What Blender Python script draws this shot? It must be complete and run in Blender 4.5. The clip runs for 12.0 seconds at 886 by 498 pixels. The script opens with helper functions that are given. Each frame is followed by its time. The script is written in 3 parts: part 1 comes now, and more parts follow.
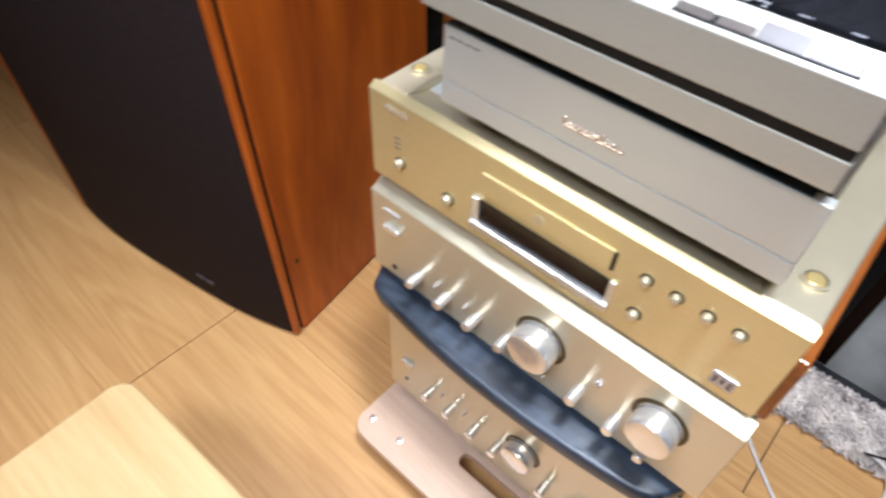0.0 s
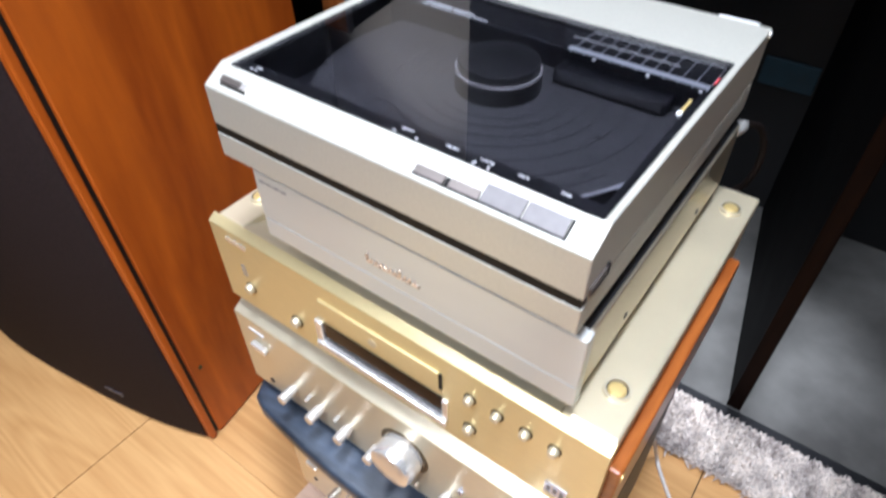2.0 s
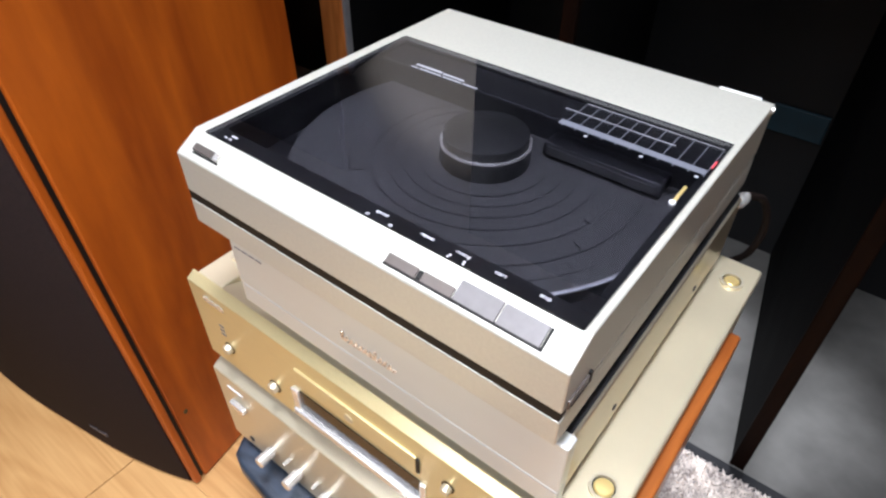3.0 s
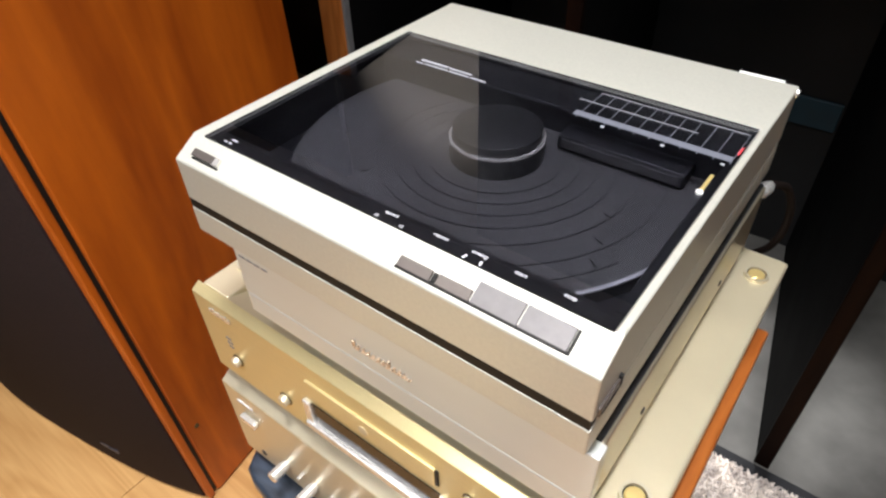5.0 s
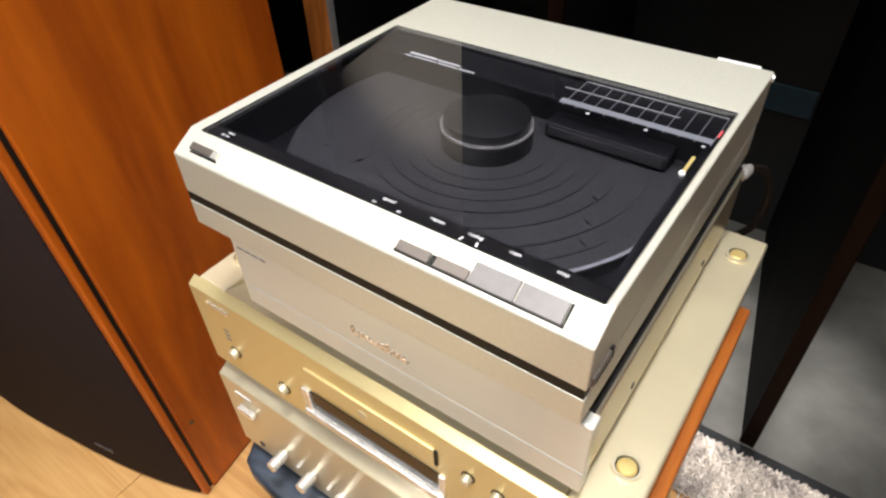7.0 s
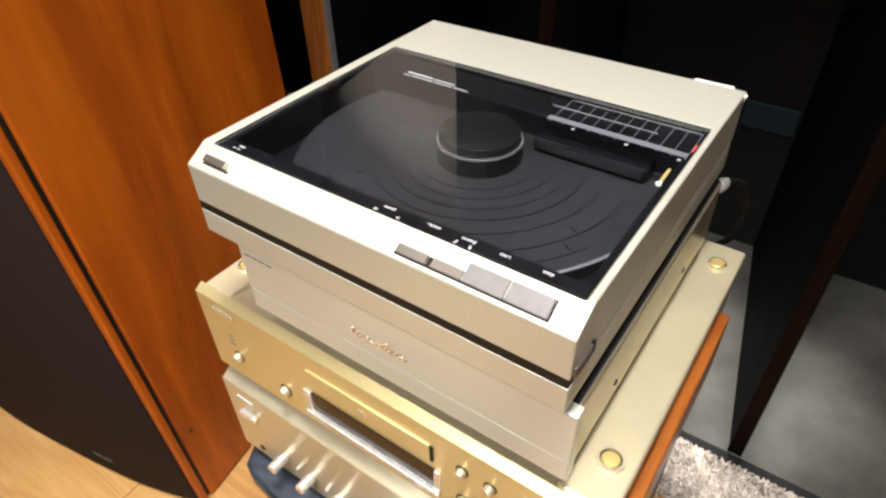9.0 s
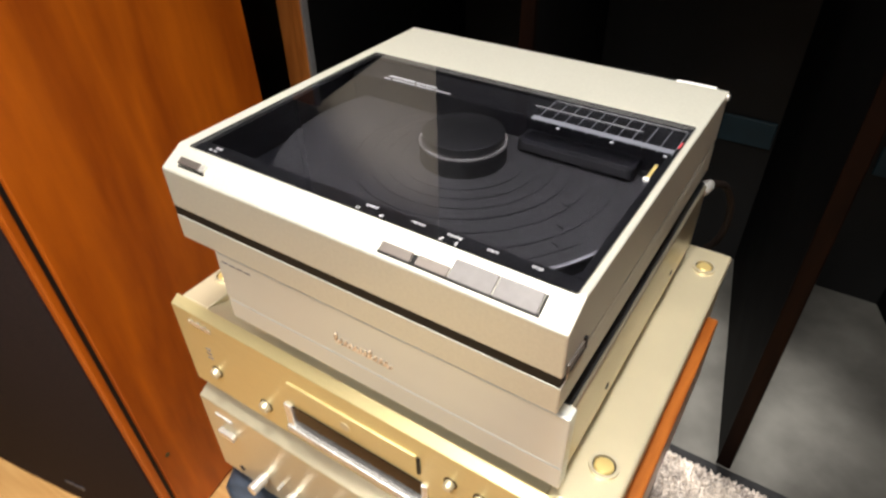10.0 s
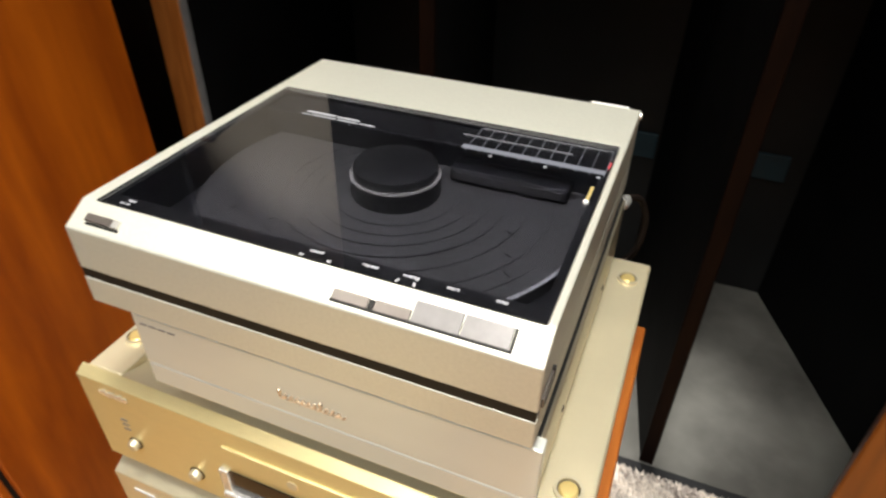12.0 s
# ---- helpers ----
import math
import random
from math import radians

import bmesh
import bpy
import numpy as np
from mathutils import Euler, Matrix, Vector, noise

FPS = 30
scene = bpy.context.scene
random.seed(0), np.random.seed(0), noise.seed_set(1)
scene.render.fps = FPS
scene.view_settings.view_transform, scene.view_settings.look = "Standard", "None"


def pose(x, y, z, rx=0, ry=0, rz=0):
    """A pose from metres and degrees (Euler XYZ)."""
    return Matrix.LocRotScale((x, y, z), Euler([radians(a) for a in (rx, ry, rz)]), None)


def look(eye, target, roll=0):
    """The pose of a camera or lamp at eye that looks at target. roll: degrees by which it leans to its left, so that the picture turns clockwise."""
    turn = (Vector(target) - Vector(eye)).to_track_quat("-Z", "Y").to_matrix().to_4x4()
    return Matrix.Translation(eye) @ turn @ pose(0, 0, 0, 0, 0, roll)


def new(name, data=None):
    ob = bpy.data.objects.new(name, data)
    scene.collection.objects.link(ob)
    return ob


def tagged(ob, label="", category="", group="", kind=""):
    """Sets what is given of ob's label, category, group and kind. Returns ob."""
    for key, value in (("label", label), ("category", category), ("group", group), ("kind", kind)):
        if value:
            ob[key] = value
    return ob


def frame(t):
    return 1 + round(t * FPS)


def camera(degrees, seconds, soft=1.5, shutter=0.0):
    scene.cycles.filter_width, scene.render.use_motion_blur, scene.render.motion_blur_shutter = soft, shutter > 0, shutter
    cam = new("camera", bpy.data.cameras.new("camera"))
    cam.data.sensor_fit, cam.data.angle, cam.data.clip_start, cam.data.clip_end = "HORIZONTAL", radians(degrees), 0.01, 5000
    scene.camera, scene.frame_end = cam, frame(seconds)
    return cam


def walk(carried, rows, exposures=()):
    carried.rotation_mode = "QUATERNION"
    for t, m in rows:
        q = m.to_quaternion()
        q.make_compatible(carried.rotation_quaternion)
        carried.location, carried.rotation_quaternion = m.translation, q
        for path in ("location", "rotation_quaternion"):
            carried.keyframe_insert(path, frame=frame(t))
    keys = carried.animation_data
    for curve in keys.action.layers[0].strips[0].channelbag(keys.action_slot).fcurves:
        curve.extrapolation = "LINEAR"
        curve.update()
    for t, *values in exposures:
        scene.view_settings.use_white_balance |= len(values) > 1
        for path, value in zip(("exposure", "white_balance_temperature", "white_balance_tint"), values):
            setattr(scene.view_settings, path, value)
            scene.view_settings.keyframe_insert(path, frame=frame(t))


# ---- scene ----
cam = camera(70.7, 12.0, soft=2.35, shutter=0.5)
PATH = [
    (0, (0.164, -0.34, 0.997), (-0.708, 0.694, -0.476), 2.8),
    (0.5, (0.204, -0.285, 1.006), (-0.605, 0.793, -0.472), 0.3),
    (1, (0.225, -0.264, 1.007), (-0.64, 0.769, -0.472), -1.1),
    (1.5, (0.239, -0.227, 1.015), (-0.67, 0.793, -0.446), -0.5),
    (2, (0.233, -0.232, 1.056), (-0.635, 0.94, -0.312), -0.3),
    (2.5, (0.22, -0.198, 1.081), (-0.667, 1.03, -0.224), 1.5),
    (3, (0.221, -0.183, 1.07), (-0.696, 1.012, -0.245), 0.6),
    (3.2, (0.222, -0.181, 1.074), (-0.704, 1.038, -0.212), 0.6),
    (4.8, (0.208, -0.167, 1.059), (-0.732, 1.028, -0.24), -1.8),
    (5, (0.209, -0.174, 1.055), (-0.732, 1.014, -0.25), -1.9),
    (5.5, (0.213, -0.173, 1.054), (-0.727, 1.017, -0.25), -2.4),
    (6, (0.216, -0.174, 1.053), (-0.712, 1.012, -0.264), -2.7),
    (6.5, (0.212, -0.182, 1.057), (-0.706, 1.002, -0.267), -2.8),
    (7, (0.213, -0.19, 1.059), (-0.685, 1.019, -0.257), -2.1),
    (7.2, (0.217, -0.191, 1.06), (-0.675, 1.023, -0.255), -2.0),
    (9, (0.229, -0.214, 1.073), (-0.673, 1.035, -0.202), -1.5),
    (9.5, (0.231, -0.211, 1.064), (-0.648, 1.047, -0.219), -1.2),
    (10, (0.227, -0.215, 1.054), (-0.652, 1.104, -0.166), -1.0),
    (10.5, (0.227, -0.217, 1.052), (-0.601, 1.196, -0.096), 0.1),
    (11, (0.221, -0.229, 1.049), (-0.589, 1.23, -0.054), 0.8),
    (11.5, (0.215, -0.235, 1.052), (-0.559, 1.257, -0.032), 1.8),
    (12, (0.19, -0.216, 1.054), (-0.416, 1.293, -0.11), 1.0),
]
walk(cam, [(t, look(eye, target, roll)) for t, eye, target, roll in PATH],
     [(0, -0.25, 5350, 11), (1.0, -0.12, 5350, 12), (2.0, -0.02, 5300, 12), (3.0, -0.06, 5550, 13), (5.0, -0.17, 6000, 11), (9.5, -0.09, 6500, 9), (11.3, -0.10, 6600, 8), (12, -0.20, 6450, 6)])

# ---------------------------------------------------------------- world and lamps
world = bpy.data.worlds.new("room_world")
scene.world = world
world.use_nodes = True
world.node_tree.nodes["Background"].inputs[0].default_value = (1.0, 0.96, 0.92, 1)
world.node_tree.nodes["Background"].inputs[1].default_value = 0.035


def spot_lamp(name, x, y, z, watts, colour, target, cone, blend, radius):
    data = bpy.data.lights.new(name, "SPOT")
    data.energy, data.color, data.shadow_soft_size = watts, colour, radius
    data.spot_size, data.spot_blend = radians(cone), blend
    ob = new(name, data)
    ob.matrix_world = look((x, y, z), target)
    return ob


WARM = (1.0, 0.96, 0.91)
spot_lamp("ceiling_spot_centre", 0.24, -0.10, 2.37, 232, WARM, (0.05, 0.05, 0), 82, 1.0, 0.14)
spot_lamp("ceiling_spot_front", 0.10, -0.98, 2.37, 370, WARM, (-0.08, -0.20, 0.2), 74, 0.8, 0.60)
spot_lamp("ceiling_spot_left", -0.62, -0.30, 2.37, 78, WARM, (-0.60, -0.20, 0), 70, 0.9, 0.2)
# unseen lamp, added for the bright pool on the rear stone floor
spot_lamp("alcove_pool_spot", 0.24, 0.82, 2.37, 430, WARM, (0.20, 0.77, 0), 17, 1.0, 0.06)
spot_lamp("ceiling_spot_rear", -1.15, 0.75, 2.37, 80, WARM, (-1.08, 1.5, 1.5), 60, 0.8, 0.1)

# ---------------------------------------------------------------- materials


def material(name, colour, rough=0.5, metal=0.0, vary=0.12, scale=30.0, bump=0.0, bump_scale=200.0, stretch=(1, 1, 1),
             transmission=0.0, coat=0.0, spec=0.5, brushed=0.0):
    m = bpy.data.materials.new(name)
    m.use_nodes = True
    nt = m.node_tree
    b = nt.nodes["Principled BSDF"]
    b.inputs["Roughness"].default_value, b.inputs["Metallic"].default_value = rough, metal
    b.inputs["Transmission Weight"].default_value, b.inputs["Coat Weight"].default_value = transmission, coat
    b.inputs["Specular IOR Level"].default_value = spec
    b.inputs["Base Color"].default_value = (*colour, 1)
    co = nt.nodes.new("ShaderNodeTexCoord")
    mp = nt.nodes.new("ShaderNodeMapping")
    mp.inputs["Scale"].default_value = stretch
    nt.links.new(co.outputs["Object"], mp.inputs["Vector"])
    if vary:
        n = nt.nodes.new("ShaderNodeTexNoise")
        n.inputs["Scale"].default_value, n.inputs["Detail"].default_value = scale, 6
        nt.links.new(mp.outputs[0], n.inputs["Vector"])
        r = nt.nodes.new("ShaderNodeValToRGB")
        r.color_ramp.elements[0].position, r.color_ramp.elements[1].position = 0.3, 0.72
        r.color_ramp.elements[0].color = (*[c * (1 - vary) for c in colour], 1)
        r.color_ramp.elements[1].color = (*[min(1, c * (1 + vary)) for c in colour], 1)
        nt.links.new(n.outputs[0], r.inputs[0])
        nt.links.new(r.outputs[0], b.inputs["Base Color"])
        q = nt.nodes.new("ShaderNodeMapRange")
        q.inputs["To Min"].default_value, q.inputs["To Max"].default_value = rough * 0.85, min(1, rough * 1.15)
        nt.links.new(n.outputs[0], q.inputs[0])
        nt.links.new(q.outputs[0], b.inputs["Roughness"])
    if bump:
        n2 = nt.nodes.new("ShaderNodeTexNoise")
        n2.inputs["Scale"].default_value, n2.inputs["Detail"].default_value = bump_scale, 4
        nt.links.new(mp.outputs[0], n2.inputs["Vector"])
        bp = nt.nodes.new("ShaderNodeBump")
        bp.inputs["Strength"].default_value, bp.inputs["Distance"].default_value = bump, 0.001
        nt.links.new(n2.outputs[0], bp.inputs["Height"])
        nt.links.new(bp.outputs[0], b.inputs["Normal"])
    if brushed:
        up = nt.nodes.new("ShaderNodeCombineXYZ")
        up.inputs["Z"].default_value = 1.0
        nt.links.new(up.outputs[0], b.inputs["Tangent"])
        b.inputs["Anisotropic"].default_value = brushed
    return m


def wood(name, dark, light, scale=6.0, stretch=(1, 8, 8), rough=0.35, piece=0.0, coat=0.2, rings=0.5, spec=0.5, turns=9.0, pores=6.0):
    """Long grain along the axis whose stretch is small, with cathedral arcs and fine pores."""
    m = bpy.data.materials.new(name)
    m.use_nodes = True
    nt = m.node_tree
    b = nt.nodes["Principled BSDF"]
    b.inputs["Roughness"].default_value, b.inputs["Coat Weight"].default_value = rough, coat
    b.inputs["Coat Roughness"].default_value = 0.25
    b.inputs["Specular IOR Level"].default_value = spec
    co, mp = nt.nodes.new("ShaderNodeTexCoord"), nt.nodes.new("ShaderNodeMapping")
    mp.inputs["Scale"].default_value = stretch
    nt.links.new(co.outputs["Object"], mp.inputs["Vector"])
    info = nt.nodes.new("ShaderNodeObjectInfo")
    shift = nt.nodes.new("ShaderNodeVectorMath")
    shift.operation = "SCALE"
    shift.inputs[0].default_value = (7.1, 3.3, 5.7)
    nt.links.new(info.outputs["Random"], shift.inputs["Scale"])
    add = nt.nodes.new("ShaderNodeVectorMath")
    nt.links.new(mp.outputs[0], add.inputs[0])
    nt.links.new(shift.outputs[0], add.inputs[1])
    big = nt.nodes.new("ShaderNodeTexNoise")
    big.inputs["Scale"].default_value, big.inputs["Detail"].default_value, big.inputs["Distortion"].default_value = scale * 0.5, 3, 0.6
    nt.links.new(add.outputs[0], big.inputs["Vector"])
    ring = nt.nodes.new("ShaderNodeMath")
    ring.operation = "MULTIPLY"
    ring.inputs[1].default_value = turns
    nt.links.new(big.outputs[0], ring.inputs[0])
    sine = nt.nodes.new("ShaderNodeMath")
    sine.operation = "PINGPONG"
    sine.inputs[1].default_value = 1.0
    nt.links.new(ring.outputs[0], sine.inputs[0])
    fine = nt.nodes.new("ShaderNodeTexNoise")
    fine.inputs["Scale"].default_value, fine.inputs["Detail"].default_value = scale * pores, 8
    nt.links.new(add.outputs[0], fine.inputs["Vector"])
    mix = nt.nodes.new("ShaderNodeMix")
    mix.inputs[0].default_value = rings
    nt.links.new(fine.outputs[0], mix.inputs[2])
    nt.links.new(sine.outputs[0], mix.inputs[3])
    tone = nt.nodes.new("ShaderNodeMath")
    tone.operation = "MULTIPLY_ADD"
    tone.inputs[1].default_value = piece
    nt.links.new(info.outputs["Random"], tone.inputs[0])
    nt.links.new(mix.outputs[0], tone.inputs[2])
    r = nt.nodes.new("ShaderNodeValToRGB")
    r.color_ramp.elements[0].position, r.color_ramp.elements[1].position = 0.2, 0.85
    r.color_ramp.elements[0].color, r.color_ramp.elements[1].color = (*dark, 1), (*light, 1)
    nt.links.new(tone.outputs[0], r.inputs[0])
    nt.links.new(r.outputs[0], b.inputs["Base Color"])
    bp = nt.nodes.new("ShaderNodeBump")
    bp.inputs["Strength"].default_value, bp.inputs["Distance"].default_value = 0.15, 0.0006
    nt.links.new(fine.outputs[0], bp.inputs["Height"])
    nt.links.new(bp.outputs[0], b.inputs["Normal"])
    return m


SILVER = material("satin_aluminium", (0.625, 0.612, 0.530), 0.36, 0.45, 0.04, 400, 0.06, 900)
SILVER_BOX = material("brushed_aluminium", (0.690, 0.705, 0.665), 0.30, 0.32, 0.03, 7, 0.02, 900, (1, 4, 4))
GOLD = material("champagne_gold", (0.760, 0.640, 0.335), 0.32, 0.62, 0.05, 80, 0.06, 600, (1, 20, 20), brushed=0.75)
GOLD_PALE = material("pale_champagne", (0.70, 0.625, 0.450), 0.31, 0.62, 0.05, 80, 0.06, 600, (1, 20, 20), brushed=0.75)
GOLD_DARK = material("dark_gold_gap", (0.09, 0.06, 0.022), 0.45, 0.5, 0.1, 80)
GOLD_SIDE = material("satin_gold_side", (0.60, 0.535, 0.390), 0.32, 0.86, 0.05, 14, 0.06, 700)
GOLD_TOP = material("pale_gold_top", (0.72, 0.635, 0.435), 0.37, 0.62, 0.06, 14, 0.08, 700)
CHROME = material("polished_metal", (0.86, 0.84, 0.80), 0.24, 0.75, 0.03, 200)
BRASS = material("brass_screw", (0.82, 0.63, 0.25), 0.32, 0.6, 0.0)
BLACK = material("black_plastic", (0.012, 0.012, 0.013), 0.35, 0.0, 0.2, 120)
BLUE_STEEL = material("blue_grey_edge", (0.055, 0.080, 0.105), 0.32, 0.3, 0.15, 60)
BLACK_STEEL = material("black_steel", (0.02, 0.02, 0.02), 0.5, 0.4, 0.2, 120, 0.2, 800)
SEAM = material("dark_rubber", (0.009, 0.008, 0.007), 0.55, 0.0, 0.2, 100, spec=0.3)
INNER = material("deck_black", (0.0095, 0.0095, 0.0115), 0.4, 0.0, 0.15, 80)
PLATTER = material("rubber_mat", (0.040, 0.039, 0.040), 0.55, 0.0, 0.12, 200, 0.1, 900)
PRINT = material("white_print", (0.62, 0.62, 0.64), 0.6, 0.0, 0.0)
GROOVE = material("groove_rubber", (0.012, 0.012, 0.015), 0.6, 0.0, 0.1, 200)
PRINT_DIM = material("dim_print", (0.36, 0.365, 0.39), 0.6, 0.0, 0.0)
WHITE_PLASTIC = material("white_plastic", (0.8, 0.8, 0.78), 0.4, 0.0, 0.03, 100)
EMBLEM = material("pink_gold_emblem", (0.86, 0.70, 0.52), 0.28, 0.6, 0.04, 200)
PRINT_GREY = material("grey_print", (0.12, 0.125, 0.15), 0.5, 0.0, 0.05, 200)
PRINT_RED = material("red_print", (0.6, 0.05, 0.06), 0.5, 0.0, 0.0)
BUTTON = material("grey_button", (0.165, 0.155, 0.152), 0.38, 0.5, 0.05, 200)
BUTTON_DARK = material("taupe_button", (0.15, 0.128, 0.115), 0.30, 0.55, 0.05, 200)
BLUE_CLOTH = material("dark_blue_board", (0.032, 0.042, 0.060), 0.34, 0.0, 0.62, 30, 0.3, 220, (0.6, 2.2, 1))
WINDOW = material("display_window", (0.012, 0.007, 0.006), 0.12, 0.0, 0.1, 30)
BADGE = material("silver_blue_badge", (0.5, 0.54, 0.68), 0.25, 0.8, 0.15, 120)
BADGE_DARK = material("tarnished_badge", (0.10, 0.11, 0.15), 0.4, 0.6, 0.15, 120)
GRILLE = material("dark_grille_cloth", (0.0240, 0.0158, 0.0156), 1.0, 0.0, 0.3, 260, 0.6, 900, spec=0.15)
RUG_BASE = material("rug_backing", (0.30, 0.27, 0.25), 0.95, 0.0, 0.3, 40)
STONE = material("grey_stone_floor", (0.110, 0.106, 0.097), 0.18, 0.0, 0.40, 5.5, 0.12, 14, (1, 1, 1))
PANEL = material("black_laminate", (0.0034, 0.0034, 0.0037), 0.7, 0.0, 0.3, 9, spec=0.09)
PANEL_GREY = material("charcoal_laminate", (0.0085, 0.0085, 0.0088), 0.5, 0.0, 0.4, 4, spec=0.28)
TEAL = material("teal_panel", (0.004, 0.022, 0.033), 0.5, 0.0, 0.2, 20)
WIRE_PALE = material("pale_wire", (0.64, 0.60, 0.56), 0.45, 0.0, 0.1, 100)
WIRE_DARK = material("dark_wire", (0.007, 0.0045, 0.0035), 0.7, 0.0, 0.1, 100, spec=0.1)
WALL = material("cream_wall_paint", (0.62, 0.55, 0.45), 0.8, 0.0, 0.06, 3, 0.1, 120)
CEIL = material("white_ceiling_paint", (0.75, 0.72, 0.66), 0.85, 0.0, 0.05, 3, 0.1, 120)
PALE_EDGE = material("pale_grey_strip", (0.15, 0.15, 0.15), 0.4, 0.0, 0.1, 60)
RIM = material("platter_rim_metal", (0.5, 0.5, 0.52), 0.35, 0.4, 0.05, 100)
DARK_WALL = material("dark_wall", (0.05, 0.04, 0.035), 0.7, 0.0, 0.1, 4)
SPEAKER_WOOD = wood("walnut_veneer", (0.285, 0.052, 0.0023), (0.545, 0.123, 0.0052), 2.3, (4, 4, 0.7), 0.42, 0.0, 0.04, 0.38, 0.4)
CHEEK_WOOD = wood("cherry_side_wood", (0.20, 0.052, 0.008), (0.34, 0.104, 0.018), 8, (6, 1, 6), 0.3)
FLOOR_WOOD = wood("oak_floor", (0.45, 0.235, 0.077), (0.630, 0.370, 0.143), 1.9, (0.42, 6.5, 6.5), 0.36, 0.08, 0.1, 0.30, turns=34.0, pores=11.0)
TABLE_WOOD = wood("light_ash_table", (0.50, 0.32, 0.125), (0.64, 0.455, 0.215), 3.0, (0.7, 9, 9), 0.4, 0.0, 0.15, 0.3)
PLATE_WOOD = wood("birch_ply_board", (0.54, 0.37, 0.255), (0.66, 0.475, 0.345), 3.0, (1, 8, 8), 0.45, 0.0, 0.1, 0.25)
# brown edge wood with the alcove's shade put into its tone
EDGE_WOOD_DIM = wood("brown_edge_wood_dim", (0.0045, 0.0016, 0.0008), (0.009, 0.0032, 0.0014), 8, (6, 6, 0.7), 0.6, 0.0, 0.0, 0.5, 0.08)
CABINET_WOOD = wood("dark_orange_wood", (0.17, 0.042, 0.003), (0.29, 0.080, 0.006), 3.5, (5, 5, 0.6), 0.4, 0.0, 0.1, 0.5)
ORANGE_EDGE = wood("orange_edge_wood", (0.25, 0.075, 0.012), (0.40, 0.14, 0.03), 8, (6, 6, 0.7), 0.4)

glass = bpy.data.materials.new("smoked_acrylic")
glass.use_nodes = True
g = glass.node_tree.nodes["Principled BSDF"]
g.inputs["Base Color"].default_value = (0.30, 0.30, 0.34, 1)
g.inputs["Roughness"].default_value, g.inputs["Transmission Weight"].default_value, g.inputs["IOR"].default_value = 0.02, 1.0, 1.49
SMOKED = glass


def rug_material():
    m = bpy.data.materials.new("shaggy_grey_pile")
    m.use_nodes = True
    nt = m.node_tree
    b = nt.nodes["Principled BSDF"]
    b.inputs["Roughness"].default_value = 0.95
    geo = nt.nodes.new("ShaderNodeNewGeometry")
    co = nt.nodes.new("ShaderNodeTexCoord")
    n = nt.nodes.new("ShaderNodeTexNoise")
    n.inputs["Scale"].default_value, n.inputs["Detail"].default_value = 24, 4
    nt.links.new(co.outputs["Object"], n.inputs["Vector"])
    a = nt.nodes.new("ShaderNodeMath")
    a.operation = "MULTIPLY_ADD"
    a.inputs[1].default_value = 0.22
    nt.links.new(geo.outputs["Random Per Island"], a.inputs[0])
    nt.links.new(n.outputs[0], a.inputs[2])
    r = nt.nodes.new("ShaderNodeValToRGB")
    r.color_ramp.elements[0].position, r.color_ramp.elements[1].position = 0.42, 0.76
    r.color_ramp.elements[0].color, r.color_ramp.elements[1].color = (0.29, 0.245, 0.225, 1), (0.82, 0.735, 0.65, 1)
    nt.links.new(a.outputs[0], r.inputs[0])
    nt.links.new(r.outputs[0], b.inputs["Base Color"])
    return m


RUG = rug_material()

# ---------------------------------------------------------------- building helpers


def finish(name, bm, mat, smooth=False):
    me = bpy.data.meshes.new(name)
    bmesh.ops.recalc_face_normals(bm, faces=bm.faces)
    bm.to_mesh(me)
    bm.free()
    me.materials.append(mat)
    if smooth:
        me.shade_smooth()
        me.set_sharp_from_angle(angle=radians(35))
    return me


def part(name, bm, mat, parent=None, label="", smooth=False):
    ob = new(name, finish(name, bm, mat, smooth))
    if parent is not None:
        ob.parent = parent
    if label:
        ob["label"] = label
    return ob


def thing(name, label, category, group="", at=None):
    ob = tagged(new(name), label, category, group)
    if at is not None:
        ob.matrix_world = at
    return ob


def box(x0, x1, y0, y1, z0, z1, bev=0.0, seg=2):
    bm = bmesh.new()
    m = Matrix.LocRotScale(((x0 + x1) / 2, (y0 + y1) / 2, (z0 + z1) / 2), None, (x1 - x0, y1 - y0, z1 - z0))
    bmesh.ops.create_cube(bm, size=1, matrix=m)
    if bev:
        bmesh.ops.bevel(bm, geom=bm.edges[:], offset=bev, segments=seg, affect="EDGES", profile=0.5)
    return bm


def join(*parts):
    out = bmesh.new()
    for b in parts:
        me = bpy.data.meshes.new("tmp")
        b.to_mesh(me)
        b.free()
        out.from_mesh(me)
        bpy.data.meshes.remove(me)
    return out


def lathe(profile, seg=32, axis="z", at=(0, 0, 0)):
    """Turns (radius, height) rows round an axis; axis '-y' points out of a front panel."""
    bm = bmesh.new()
    rings = []
    for r, h in profile:
        ring = []
        for i in range(seg):
            a = 2 * math.pi * i / seg
            u, v = r * math.cos(a), r * math.sin(a)
            p = (u, v, h) if axis == "z" else (u, -h, v)
            ring.append(bm.verts.new((p[0] + at[0], p[1] + at[1], p[2] + at[2])))
        rings.append(ring)
    for a, b in zip(rings, rings[1:]):
        for i in range(seg):
            bm.faces.new((a[i], a[(i + 1) % seg], b[(i + 1) % seg], b[i]))
    bm.faces.new(rings[0][::-1])
    bm.faces.new(rings[-1])
    return bm


